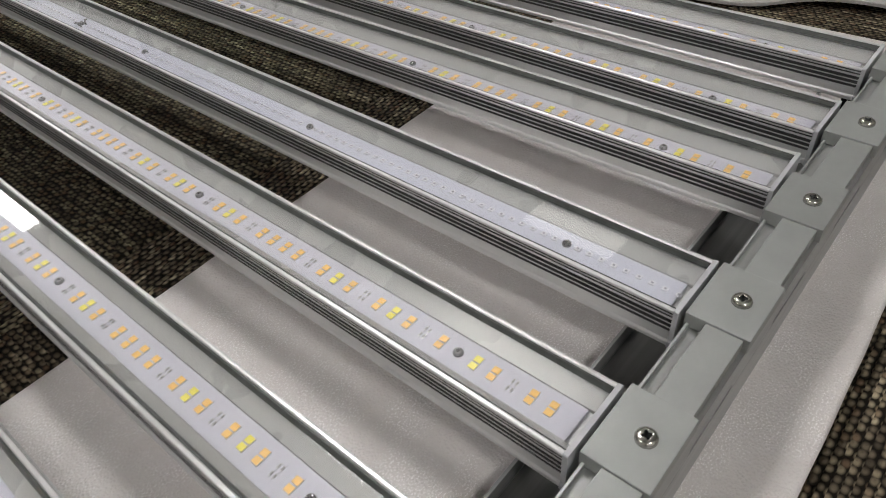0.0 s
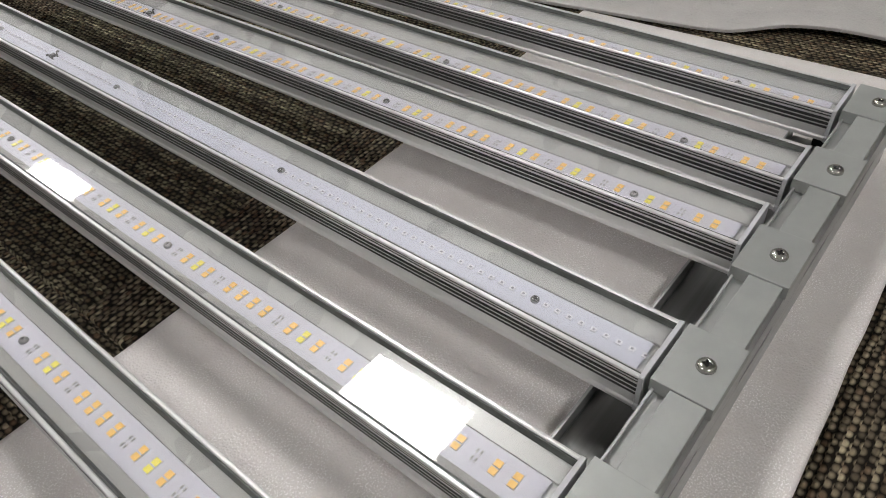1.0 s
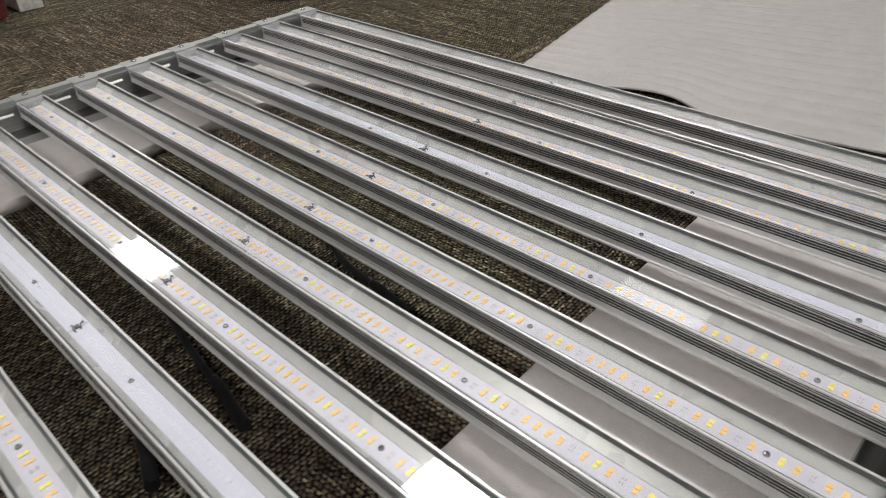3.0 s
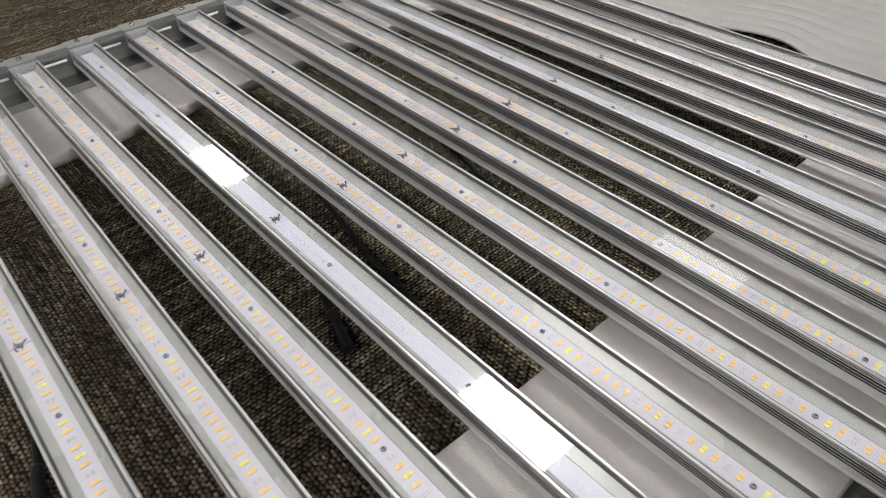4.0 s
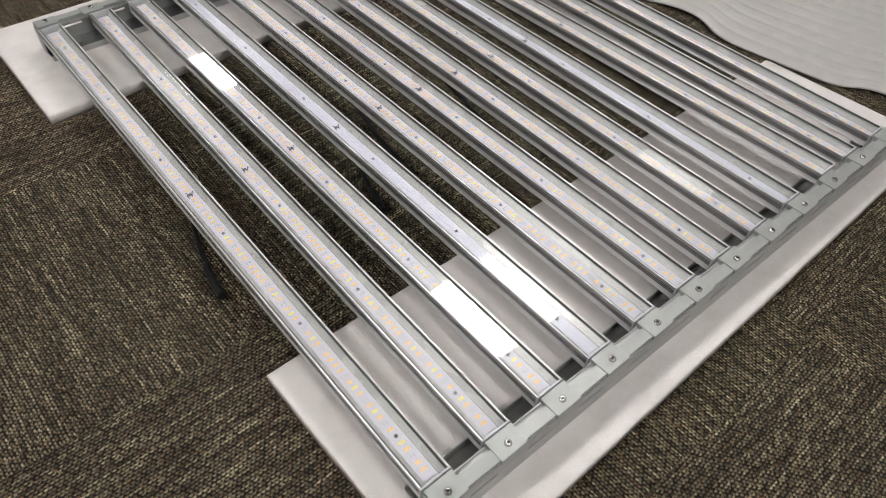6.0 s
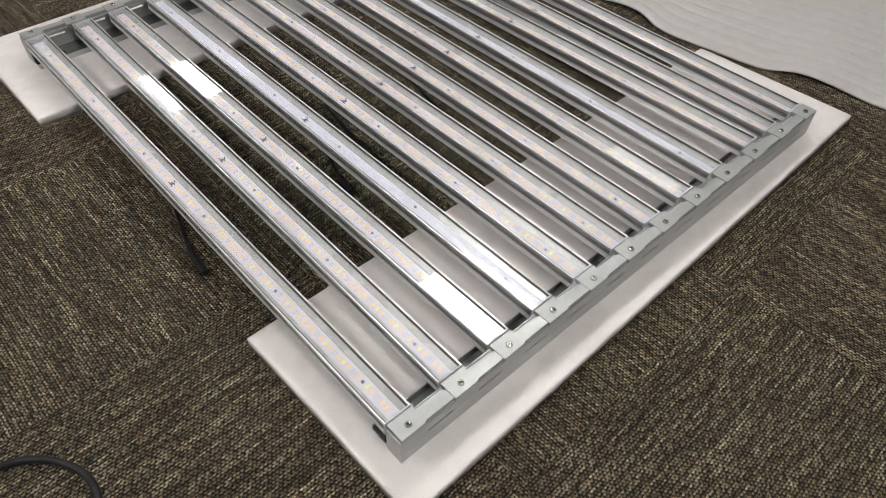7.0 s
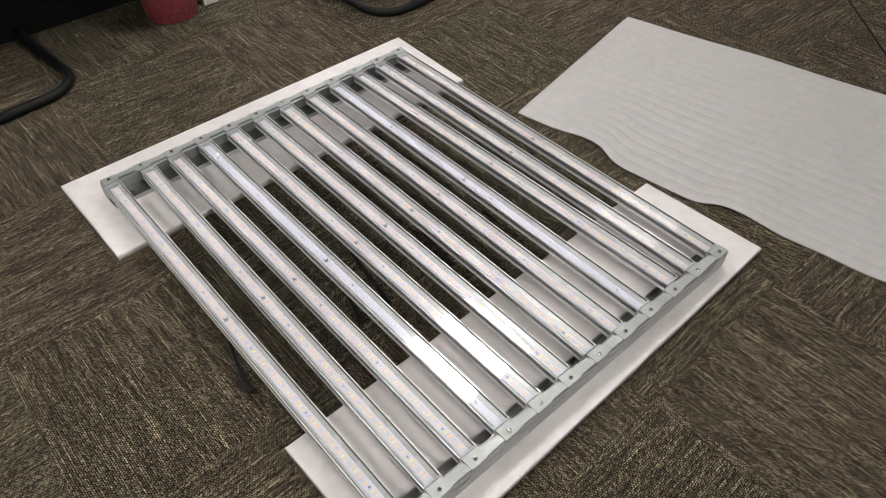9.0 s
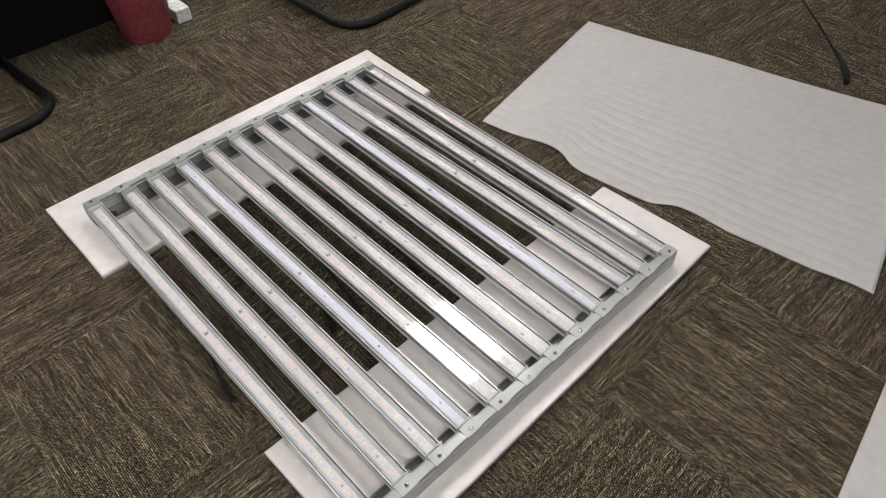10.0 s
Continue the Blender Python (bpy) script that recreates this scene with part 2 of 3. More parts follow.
def add_box(bm, x0, x1, y0, y1, z0, z1, bevel=0.0, mat=0):
    vs = [bm.verts.new((x, y, z)) for x in (x0, x1) for y in (y0, y1) for z in (z0, z1)]
    quads = ((0, 1, 3, 2), (4, 6, 7, 5), (0, 4, 5, 1), (2, 3, 7, 6), (0, 2, 6, 4), (1, 5, 7, 3))
    faces = [bm.faces.new([vs[i] for i in q]) for q in quads]
    for f in faces:
        f.material_index = mat
    if bevel:
        edges = list({e for f in faces for e in f.edges})
        bmesh.ops.bevel(bm, geom=edges, offset=bevel, segments=2, profile=0.6, affect="EDGES")
    return faces


def box(*a, **k):
    bm = bmesh.new()
    add_box(bm, *a, **k)
    return bm


def extrude_profile(bm, pts, a, b, axis="y"):
    """A closed outline (u, v) drawn out from a to b along an axis."""
    def at(u, v, w):
        return (u, w, v) if axis == "y" else (w, u, v)
    r0 = [bm.verts.new(at(u, v, a)) for u, v in pts]
    r1 = [bm.verts.new(at(u, v, b)) for u, v in pts]
    n = len(pts)
    for i in range(n):
        bm.faces.new((r0[i], r0[(i + 1) % n], r1[(i + 1) % n], r1[i]))
    bm.faces.new(r0[::-1])
    bm.faces.new(r1)


def lathe(bm, rings, seg=20, mat=0):
    """Rings of (radius, z), closed at both ends."""
    loops = [[bm.verts.new((r * math.cos(2 * math.pi * i / seg), r * math.sin(2 * math.pi * i / seg), z)) for i in range(seg)] for r, z in rings]
    for a, b in zip(loops, loops[1:]):
        for i in range(seg):
            f = bm.faces.new((a[i], a[(i + 1) % seg], b[(i + 1) % seg], b[i]))
            f.smooth = True
            f.material_index = mat
    bm.faces.new(loops[0][::-1]).material_index = mat
    bm.faces.new(loops[-1]).material_index = mat


def tube(bm, points, radius, seg=10, steps=6, mat=0):
    """A round tube through points on a smooth curve; radius may be a list, one a point."""
    pts = [Vector(p) for p in points]
    rad = radius if isinstance(radius, (list, tuple)) else [radius] * len(pts)
    line = []
    for i in range(len(pts) - 1):
        p0, p1, p2, p3 = pts[max(i - 1, 0)], pts[i], pts[i + 1], pts[min(i + 2, len(pts) - 1)]
        for s in range(steps):
            u = s / steps
            q = 0.5 * ((2 * p1) + (p2 - p0) * u + (2 * p0 - 5 * p1 + 4 * p2 - p3) * u * u + (3 * p1 - p0 - 3 * p2 + p3) * u ** 3)
            line.append((q, rad[i] + (rad[i + 1] - rad[i]) * u))
    line.append((pts[-1], rad[-1]))
    loops = []
    for k, (p, r) in enumerate(line):
        d = (line[min(k + 1, len(line) - 1)][0] - line[max(k - 1, 0)][0]).normalized()
        side = d.cross(Vector((0, 0, 1)))
        side = side.normalized() if side.length > 0.05 else Vector((1, 0, 0))
        up = side.cross(d).normalized()
        loops.append([bm.verts.new(p + r * (math.cos(2 * math.pi * i / seg) * side + math.sin(2 * math.pi * i / seg) * up)) for i in range(seg)])
    for a, b in zip(loops, loops[1:]):
        for i in range(seg):
            f = bm.faces.new((a[i], a[(i + 1) % seg], b[(i + 1) % seg], b[i]))
            f.smooth = True
            f.material_index = mat
    bm.faces.new(loops[0][::-1]).material_index = mat
    bm.faces.new(loops[-1]).material_index = mat


def screw_mesh(name, r, h, mat, dark):
    """A domed head with a four-lobed drive recess."""
    bm = bmesh.new()
    seg = 32
    rings = []
    for rad, z, lobed in ((r, 0, 0), (r, h * 0.35, 0), (r * 0.93, h * 0.65, 0), (r * 0.75, h * 0.92, 0), (r * 0.48, h, 0.0), (r * 0.42, h * 0.98, 0.45), (r * 0.30, h * 0.35, 0.55)):
        ring = []
        for i in range(seg):
            a = 2 * math.pi * i / seg
            q = rad * (1 + lobed * (math.cos(4 * a) - 0.4) * 0.6)
            ring.append(bm.verts.new((q * math.cos(a), q * math.sin(a), z)))
        rings.append(ring)
    # last ring and floor take the dark colour, painted shade of the recess
    for k, (a, b) in enumerate(zip(rings, rings[1:])):
        for i in range(seg):
            f = bm.faces.new((a[i], a[(i + 1) % seg], b[(i + 1) % seg], b[i]))
            f.smooth, f.material_index = True, int(k == len(rings) - 2)
    bm.faces.new(rings[0][::-1])
    bm.faces.new(rings[-1]).material_index = 1
    return mesh_of(name, bm, mat, dark)


# ---- room ----
X0, X1, Y0, Y1 = -2.42, 4.58, -2.13, 5.37

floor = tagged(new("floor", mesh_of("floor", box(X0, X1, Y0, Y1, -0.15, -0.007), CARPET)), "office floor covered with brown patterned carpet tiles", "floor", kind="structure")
for nm, a in (("wall_north", (X0 - 0.12, X1 + 0.12, Y1, Y1 + 0.12)), ("wall_south", (X0 - 0.12, X1 + 0.12, Y0 - 0.12, Y0)),
              ("wall_west", (X0 - 0.12, X0, Y0, Y1)), ("wall_east", (X1, X1 + 0.12, Y0, Y1))):
    tagged(new(nm, mesh_of(nm, box(*a, -0.15, CEILING_Z + 0.2), WALL)), "plain light grey painted office wall", "wall", kind="structure")

# ceiling of square lay-in panels in a grid, with openings for the lamps
# last two lamps are unseen, added to fill from the left and behind
LAMPS = ((1.57, 1.40, LAMP_ON), (1.47, 4.45, LAMP_ON), (3.30, 1.45, LAMP_DIM), (0.05, -1.65, LAMP_ON), (-1.48, 1.40, LAMP_ON))


def ceiling_mesh():
    bm = bmesh.new()
    add_box(bm, X0, X1, Y0, Y1, CEILING_Z + 0.06, CEILING_Z + 0.16)
    step = 0.61
    ox, oy = 1.585 - step / 2, 1.40 - step / 2
    for i in range(-8, 8):
        for j in range(-8, 10):
            x, y = ox + i * step, oy + j * step
            a, b = max(x, X0) + 0.012, min(x + step, X1) - 0.012
            c, d = max(y, Y0) + 0.012, min(y + step, Y1) - 0.012
            if b - a < 0.03 or d - c < 0.03 or any(a < lx + 0.3 and b > lx - 0.3 and c < ly + 0.3 and d > ly - 0.3 for lx, ly, _ in LAMPS):
                continue
            add_box(bm, a, b, c, d, CEILING_Z, CEILING_Z + 0.06)
    return mesh_of("ceiling", bm, CEIL)


tagged(new("ceiling", ceiling_mesh()), "white lay-in panel ceiling in a grid", "ceiling", kind="structure")


def ceiling_light(x, y, diffuser_mat, label):
    base = empty("ceiling_light", x, y, CEILING_Z)
    bm = bmesh.new()
    for a in ((-0.30, 0.30, -0.30, -0.285), (-0.30, 0.30, 0.285, 0.30), (-0.30, -0.285, -0.285, 0.285), (0.285, 0.30, -0.285, 0.285)):
        add_box(bm, *a, -0.006, 0.06)
    part("frame", bm, WHITE_PAINT, base)
    part("diffuser", box(-0.285, 0.285, -0.285, 0.285, 0.0, 0.004), diffuser_mat, base, "glowing white diffuser")
    return tagged(base, label, "ceiling light", "ceiling lights")


for lx, ly, lm in LAMPS:
    ceiling_light(lx, ly, lm, "square recessed ceiling light, switched on" if lm is LAMP_ON else "square recessed ceiling light, dimly lit")

# ---- foam pads and sheets ----
FOAM_Z = 0.018


def rimmed(i, n, margin):
    """Even steps from 0 to 1 with one narrow step at each end."""
    return 0.0 if i == 0 else 1.0 if i == n else margin + (1 - 2 * margin) * (i - 1) / (n - 2)


def slab(bm, corners, thick, nx, ny, edge_round, wave, seed):
    """A soft four-cornered slab resting on the floor, with rounded rims and a slightly uneven top and outline."""
    c00, c10, c11, c01 = [Vector((*c, 0)) for c in corners]
    top, bot = {}, {}
    for i in range(nx + 1):
        for j in range(ny + 1):
            u, v = rimmed(i, nx, 0.0018), rimmed(j, ny, 0.006)
            p = c00.lerp(c10, u).lerp(c01.lerp(c11, u), v)
            n = noise.noise((p.x * 6 + seed, p.y * 6, seed))
            rim = i in (0, nx) or j in (0, ny)
            out = noise.noise((p.x * 25, p.y * 25, seed)) * 0.0006 if rim else 0
            q = p + Vector((out, out, 0))
            top[i, j] = bm.verts.new((q.x, q.y, (thick - edge_round if rim else thick) + (n * wave if not rim else 0)))
            bot[i, j] = bm.verts.new((q.x, q.y, 0))
    for i in range(nx):
        for j in range(ny):
            bm.faces.new((top[i, j], top[i + 1, j], top[i + 1, j + 1], top[i, j + 1])).smooth = True
            bm.faces.new((bot[i, j], bot[i, j + 1], bot[i + 1, j + 1], bot[i + 1, j]))
    ring = [(i, 0) for i in range(nx)] + [(nx, j) for j in range(ny)] + [(i, ny) for i in range(nx, 0, -1)] + [(0, j) for j in range(ny, 0, -1)]
    for a, b in zip(ring, ring[1:] + ring[:1]):
        bm.faces.new((top[a], bot[a], bot[b], top[b])).smooth = True


def foam_pad(corners, label, seed):
    bm = bmesh.new()
    slab(bm, corners, FOAM_Z, 140, 44, 0.0016, 0.0, seed)
    return tagged(new("foam_pad", mesh_of("foam_pad", bm, FOAM)), label, "foam pad", "foam pads")


foam_pad(((-0.058, -0.072), (1.143, -0.044), (1.128, 0.304), (-0.065, 0.288)), "white foam pad lying on carpet under the fixture's rail", 1.0)
foam_pad(((-0.093, 1.006), (1.095, 1.019), (1.107, 1.372), (-0.097, 1.364)), "white foam pad lying on carpet behind the fixture", 2.0)


def foam_sheet(corners, label, seed, waviness, ripple, bulge):
    """A thin rolled-out sheet with ripples across its length and a wavy free edge."""
    bm = bmesh.new()
    c00, c10, c11, c01 = [Vector((*c, 0)) for c in corners]
    nx, ny = 200, 110
    top, bot = {}, {}
    for i in range(nx + 1):
        for j in range(ny + 1):
            u, v = i / nx, j / ny
            p = c00.lerp(c10, u).lerp(c01.lerp(c11, u), v)
            d = (c10 - c00).normalized()
            wav = waviness * (math.sin(v * 17.0 + seed) * 0.6 + math.sin(v * 31 + 2 * seed) * 0.3 + noise.noise((v * 9, seed, 0)) * 0.5)
            wav -= bulge / (1 + math.exp((0.470 - v) * 80)) / (1 + math.exp((v - 0.737) * 90)) - 0.4 * bulge * math.exp(-((v - 0.80) / 0.07) ** 2)
            p = p + d * wav * (1 - u) ** 3 + d * waviness * 0.4 * math.sin(v * 12 + seed) * u ** 4
            along = u * (c10 - c00).length
            phase = along / 0.045 * 2 * math.pi + 0.7 * noise.noise((along * 3, v * 2.5, seed)) + 0.35 * noise.noise((along * 12, v * 6, seed))
            dent = (0.5 + 0.5 * math.cos(phase)) ** 2.6 * (0.75 + 0.6 * noise.noise((p.x * 7, p.y * 7, seed + 5)))
            lift = 0.004 + 0.003 * noise.noise((p.x * 4, p.y * 4, seed)) + 0.006 * (1 - u) ** 6 * max(0, math.sin(v * 17.0 + seed + 0.6))
            z = max(0.0008, lift) + 0.003 - ripple * dent
            top[i, j] = bm.verts.new((p.x, p.y, z))
            bot[i, j] = bm.verts.new((p.x, p.y, max(0.0, z - 0.003)))
    for i in range(nx):
        for j in range(ny):
            bm.faces.new((top[i, j], top[i + 1, j], top[i + 1, j + 1], top[i, j + 1])).smooth = True
            bm.faces.new((bot[i, j], bot[i, j + 1], bot[i + 1, j + 1], bot[i + 1, j])).smooth = True
    ring = [(i, 0) for i in range(nx)] + [(nx, j) for j in range(ny)] + [(i, ny) for i in range(nx, 0, -1)] + [(0, j) for j in range(ny, 0, -1)]
    for a, b in zip(ring, ring[1:] + ring[:1]):
        bm.faces.new((top[a], bot[a], bot[b], top[b]))
    return tagged(new("foam_sheet", mesh_of("foam_sheet", bm, SHEET)), label, "foam sheet")


foam_sheet(((1.295, -0.42), (2.150, -0.22), (1.858, 0.937), (1.115, 0.785)), "thin rippled white foam sheet rolled out on carpet", 0.4, 0.004, 0.0020, 0.030)
foam_sheet(((0.45, -1.35), (1.72, -1.17), (1.61, -0.475), (0.35, -0.655)), "thin white foam sheet lying flat on carpet", 2.1, 0.006, 0.0012, 0.0)


# ---- the LED fixture: twelve bars between two end rails ----
PITCH, BARS = 0.09, 12
MID = 0.6125
Y_NEAR, Y_FAR = 0.0205, 2 * MID - 0.0205
SCREWS = (0.093, 0.300, 0.508)
BAR_Z = 0.075
fixture = tagged(empty("led_fixture", 0, 0, 0), "silver aluminium LED grow light with twelve parallel bars, switched off", "light fixture")

W, TOP = 0.0215, 0.0729
BASE = 0.0495
HALF = [(0.0, BASE), (W + 0.0004, BASE), (W + 0.0008, BASE + 0.0004), (W + 0.0008, 0.0520), (W, 0.0532), (W, 0.0588)]
for zc, half, depth in ((0.0600, 0.0008, 0.0014), (0.0629, 0.0010, 0.0018), (0.0659, 0.0010, 0.0018), (0.0690, 0.0004, 0.0010), (0.0709, 0.0003, 0.0008)):
    HALF += [(W, zc - half - 0.0001), (W - depth, zc - half), (W - depth, zc + half), (W, zc + half + 0.0001)]
HALF += [(W, TOP - 0.0008), (W - 0.0003, TOP - 0.0002), (W - 0.0008, TOP), (0.0195, TOP), (0.0190, TOP - 0.0005), (0.0190, 0.0600), (0.0, 0.0600)]
PROFILE = HALF[:-1] + [HALF[-1]] + [(-u, v) for u, v in HALF[-2:0:-1]]


def bar_body():
    bm = bmesh.new()
    extrude_profile(bm, PROFILE, Y_NEAR + 0.002, Y_FAR - 0.002)
    # side grooves: inner faces coloured dark in place of the shade inside
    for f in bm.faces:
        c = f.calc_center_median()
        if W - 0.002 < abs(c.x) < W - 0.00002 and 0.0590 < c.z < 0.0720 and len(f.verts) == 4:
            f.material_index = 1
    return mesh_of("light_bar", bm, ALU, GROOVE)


def chip(w, l, h, lens, mat, pack):
    """A square LED package with its lens set in the top."""
    bm = bmesh.new()
    add_box(bm, -w / 2, w / 2, -l / 2, l / 2, 0, h, mat=0)
    add_box(bm, -w * lens / 2, w * lens / 2, -l * lens / 2, l * lens / 2, h, h + 0.00025, mat=1)
    return mesh_of("led", bm, pack, mat)


LED_AMBER = chip(0.0037, 0.0040, 0.0007, 0.94, AMBER, CHIP_WHITE)
LED_YELLOW = chip(0.0037, 0.0040, 0.0007, 0.94, YELLOW, CHIP_WHITE)
LED_CLEAR = chip(0.0029, 0.0032, 0.0007, 0.40, CLEAR_CHIP, CLEAR_PACK)
SCREW_SMALL = screw_mesh("screw", 0.0026, 0.0020, DARK_STEEL, RECESS)
SCREW_BIG = screw_mesh("screw", 0.0047, 0.0028, STEEL, RECESS)
BOARD_TOP = 0.0616
SLOT = 0.01037
# slots from the end of a board to its middle: A amber pair, Y yellow pair, R resistors, S screw
ROW = "AARAYS" + "ARAYARAYARAAAARAYARS" + "AYARAYARAAAARAYARAYS" + "ARAYARAAA"


def resistor_mesh(ys):
    bm = bmesh.new()
    for y in ys:
        for x in (-0.0022, 0.0022):
            for dy in (-0.0011, 0.0011):
                add_box(bm, x - 0.0009, x + 0.0009, y + dy - 0.00045, y + dy + 0.00045, 0, 0.0005, mat=0)
                add_box(bm, x - 0.0014, x - 0.0009, y + dy - 0.00045, y + dy + 0.00045, 0, 0.00045, mat=1)
                add_box(bm, x + 0.0009, x + 0.0014, y + dy - 0.00045, y + dy + 0.00045, 0, 0.00045, mat=1)
    return mesh_of("resistors", bm, BLACK_CHIP, TIN)


def wire_joint():
    """Short soldered wires and a plug that bridge the two boards of a bar."""
    bm = bmesh.new()
    tube(bm, ((-0.0045, -0.0065, 0.0006), (-0.0050, -0.002, 0.0022), (-0.0035, 0.003, 0.0020), (-0.0040, 0.0068, 0.0006)), 0.0008, 6, 4)
    tube(bm, ((0.0005, -0.0052, 0.0006), (0.0030, 0.0, 0.0024), (0.0055, 0.0015, 0.0020), (0.0060, 0.0055, 0.0006)), 0.0008, 6, 4)
    add_box(bm, -0.0035, 0.0012, -0.0022, 0.0022, 0.0, 0.0022, bevel=0.0004)
    return mesh_of("wire_joint", bm, COPPER_DARK)


def light_bar(blue):
    body = part("light_bar", bar_body(), None, fixture)
    lab = "silver ribbed aluminium bar with a bluish board of small clear chips" if blue else "silver ribbed aluminium bar with amber and yellow chips on a white board"
    tagged(body, lab)
    for y0, y1 in ((Y_NEAR + 0.008, MID - 0.0006), (MID + 0.0006, Y_FAR - 0.008)):
        part("circuit_board", box(-0.0095, 0.0095, y0, y1, 0.0602, BOARD_TOP), BOARD_BLUE if blue else BOARD, body)
    part("cover", box(-0.0188, 0.0188, Y_NEAR + 0.002, Y_FAR - 0.002, 0.0682, 0.0694), COVER, body, "clear glossy cover strip").visible_shadow = False
    for side in (-1, 1):
        bm = bmesh.new()
        slope = [(side * u, v) for u, v in ((0.0098, 0.0602), (0.0188, 0.0602), (0.0188, 0.0679), (0.0180, 0.0679), (0.0098, 0.0622))]
        extrude_profile(bm, slope, Y_NEAR + 0.003, Y_FAR - 0.003)
        part("reflector_strip", bm, STRIP, body)
        bm = bmesh.new()
        lip = [(side * u, v) for u, v in ((0.0166, 0.0696), (0.0189, 0.0696), (0.0189, 0.0722), (0.0180, 0.0722))]
        extrude_profile(bm, lip, Y_NEAR + 0.002, Y_FAR - 0.002)
        part("seal", bm, SEAL, body, "dark grey sealing strip")
    cap = [(u, v) for u, v in ((-0.0226, 0.0490), (0.0226, 0.0490), (0.0226, 0.0525), (0.0217, 0.0535), (0.0217, 0.0727), (0.0211, 0.0733), (-0.0211, 0.0733), (-0.0217, 0.0727), (-0.0217, 0.0535), (-0.0226, 0.0525))]
    for y0, y1 in ((Y_NEAR - 0.0006, Y_NEAR + 0.0018), (Y_FAR - 0.0018, Y_FAR + 0.0006)):
        bm = bmesh.new()
        extrude_profile(bm, cap, y0, y1)
        part("end_cap", bm, CAP, body, "frosted plastic end cap")
    screws = [y for s in SCREWS for y in (s, 2 * MID - s)]
    for k, y in enumerate(screws):
        part("screw", SCREW_SMALL, None, body, place=pose(0, y, BOARD_TOP, 0, 0, 17 + 41 * k))
    part("wire_joint", wire_joint(), None, body, "black jumper wires", pose(0.0, MID, BOARD_TOP))
    resist = []
    for side in (1, -1):
        def put(y):
            return y if side > 0 else 2 * MID - y
        if blue:
            y = 0.0285
            while y < MID - 0.010:
                if min(abs(y - s) for s in SCREWS) > 0.0042:
                    part("led", LED_CLEAR, None, body, place=pose(0.0, put(y), BOARD_TOP))
                y += 0.0072
            continue
        for k, kind in enumerate(ROW):
            y = SCREWS[0] + (k - 5) * SLOT
            if kind == "R":
                resist.append(put(y))
            elif kind in "AY":
                for x in (-0.0022, 0.0022):
                    part("led", LED_AMBER if kind == "A" else LED_YELLOW, None, body, place=pose(x, put(y), BOARD_TOP))
    if resist:
        tagged(part("resistors", resistor_mesh(resist), None, body, place=pose(0, 0, BOARD_TOP)), kind="stuff")
    return body


# bars sit a little askew in their slots: sideways shift at the near and the far end
ASKEW = {6: (-0.006, -0.001), 7: (-0.003, 0.001), 9: (0.021, 0.003), 1: (0.0005, 0.010)}


def bar_place(i):
    near, far = ASKEW.get(i, (0.0, 0.0))
    turn = math.atan2(near - far, Y_FAR - Y_NEAR)
    return Matrix.Translation((i * PITCH + near, Y_NEAR, 0)) @ Matrix.Rotation(turn, 4, "Z") @ Matrix.Translation((0, -Y_NEAR, 0))


MASTERS = {0: light_bar(False), 3: light_bar(True)}
for i in range(BARS):
    if i in MASTERS:
        MASTERS[i].matrix_basis = bar_place(i)
    else:
        copy_thing(MASTERS[3 if i == 8 else 0], bar_place(i))

# end rails: a folded tray with a wall, a floor, a low inner lip and a top flange
RX0, RX1 = -0.0225, 11 * PITCH + 0.0225
ZB = FOAM_Z
LOWER = [(-0.0118, ZB), (0.0510, ZB), (0.0510, 0.0300), (0.0494, 0.0300), (0.0494, ZB + 0.002), (-0.0096, ZB + 0.002), (-0.0096, 0.0450), (-0.0118, 0.0450)]
UPPER = [(-0.0118, 0.0495), (-0.0096, 0.0495), (-0.0096, 0.0645), (0.0160, 0.0645), (0.0160, 0.0690), (0.0147, 0.0690), (0.0147, 0.0662), (-0.0118, 0.0662)]


def bracket_mesh(tongue):
    """A screwed-down plate over a bar's end, with a tongue that reaches under the next plate."""
    bm = bmesh.new()
    add_box(bm, -0.0205, 0.0205, -0.0125, 0.0174, 0.0666, BAR_Z, bevel=0.0005)
    if tongue:
        add_box(bm, 0.0203, PITCH - 0.0207, -0.0098, 0.0075, 0.0668, BAR_Z - 0.0009, bevel=0.0004)
    return mesh_of("bracket", bm, BRACKET)


BRACKET_LONG, BRACKET_END = bracket_mesh(True), bracket_mesh(False)


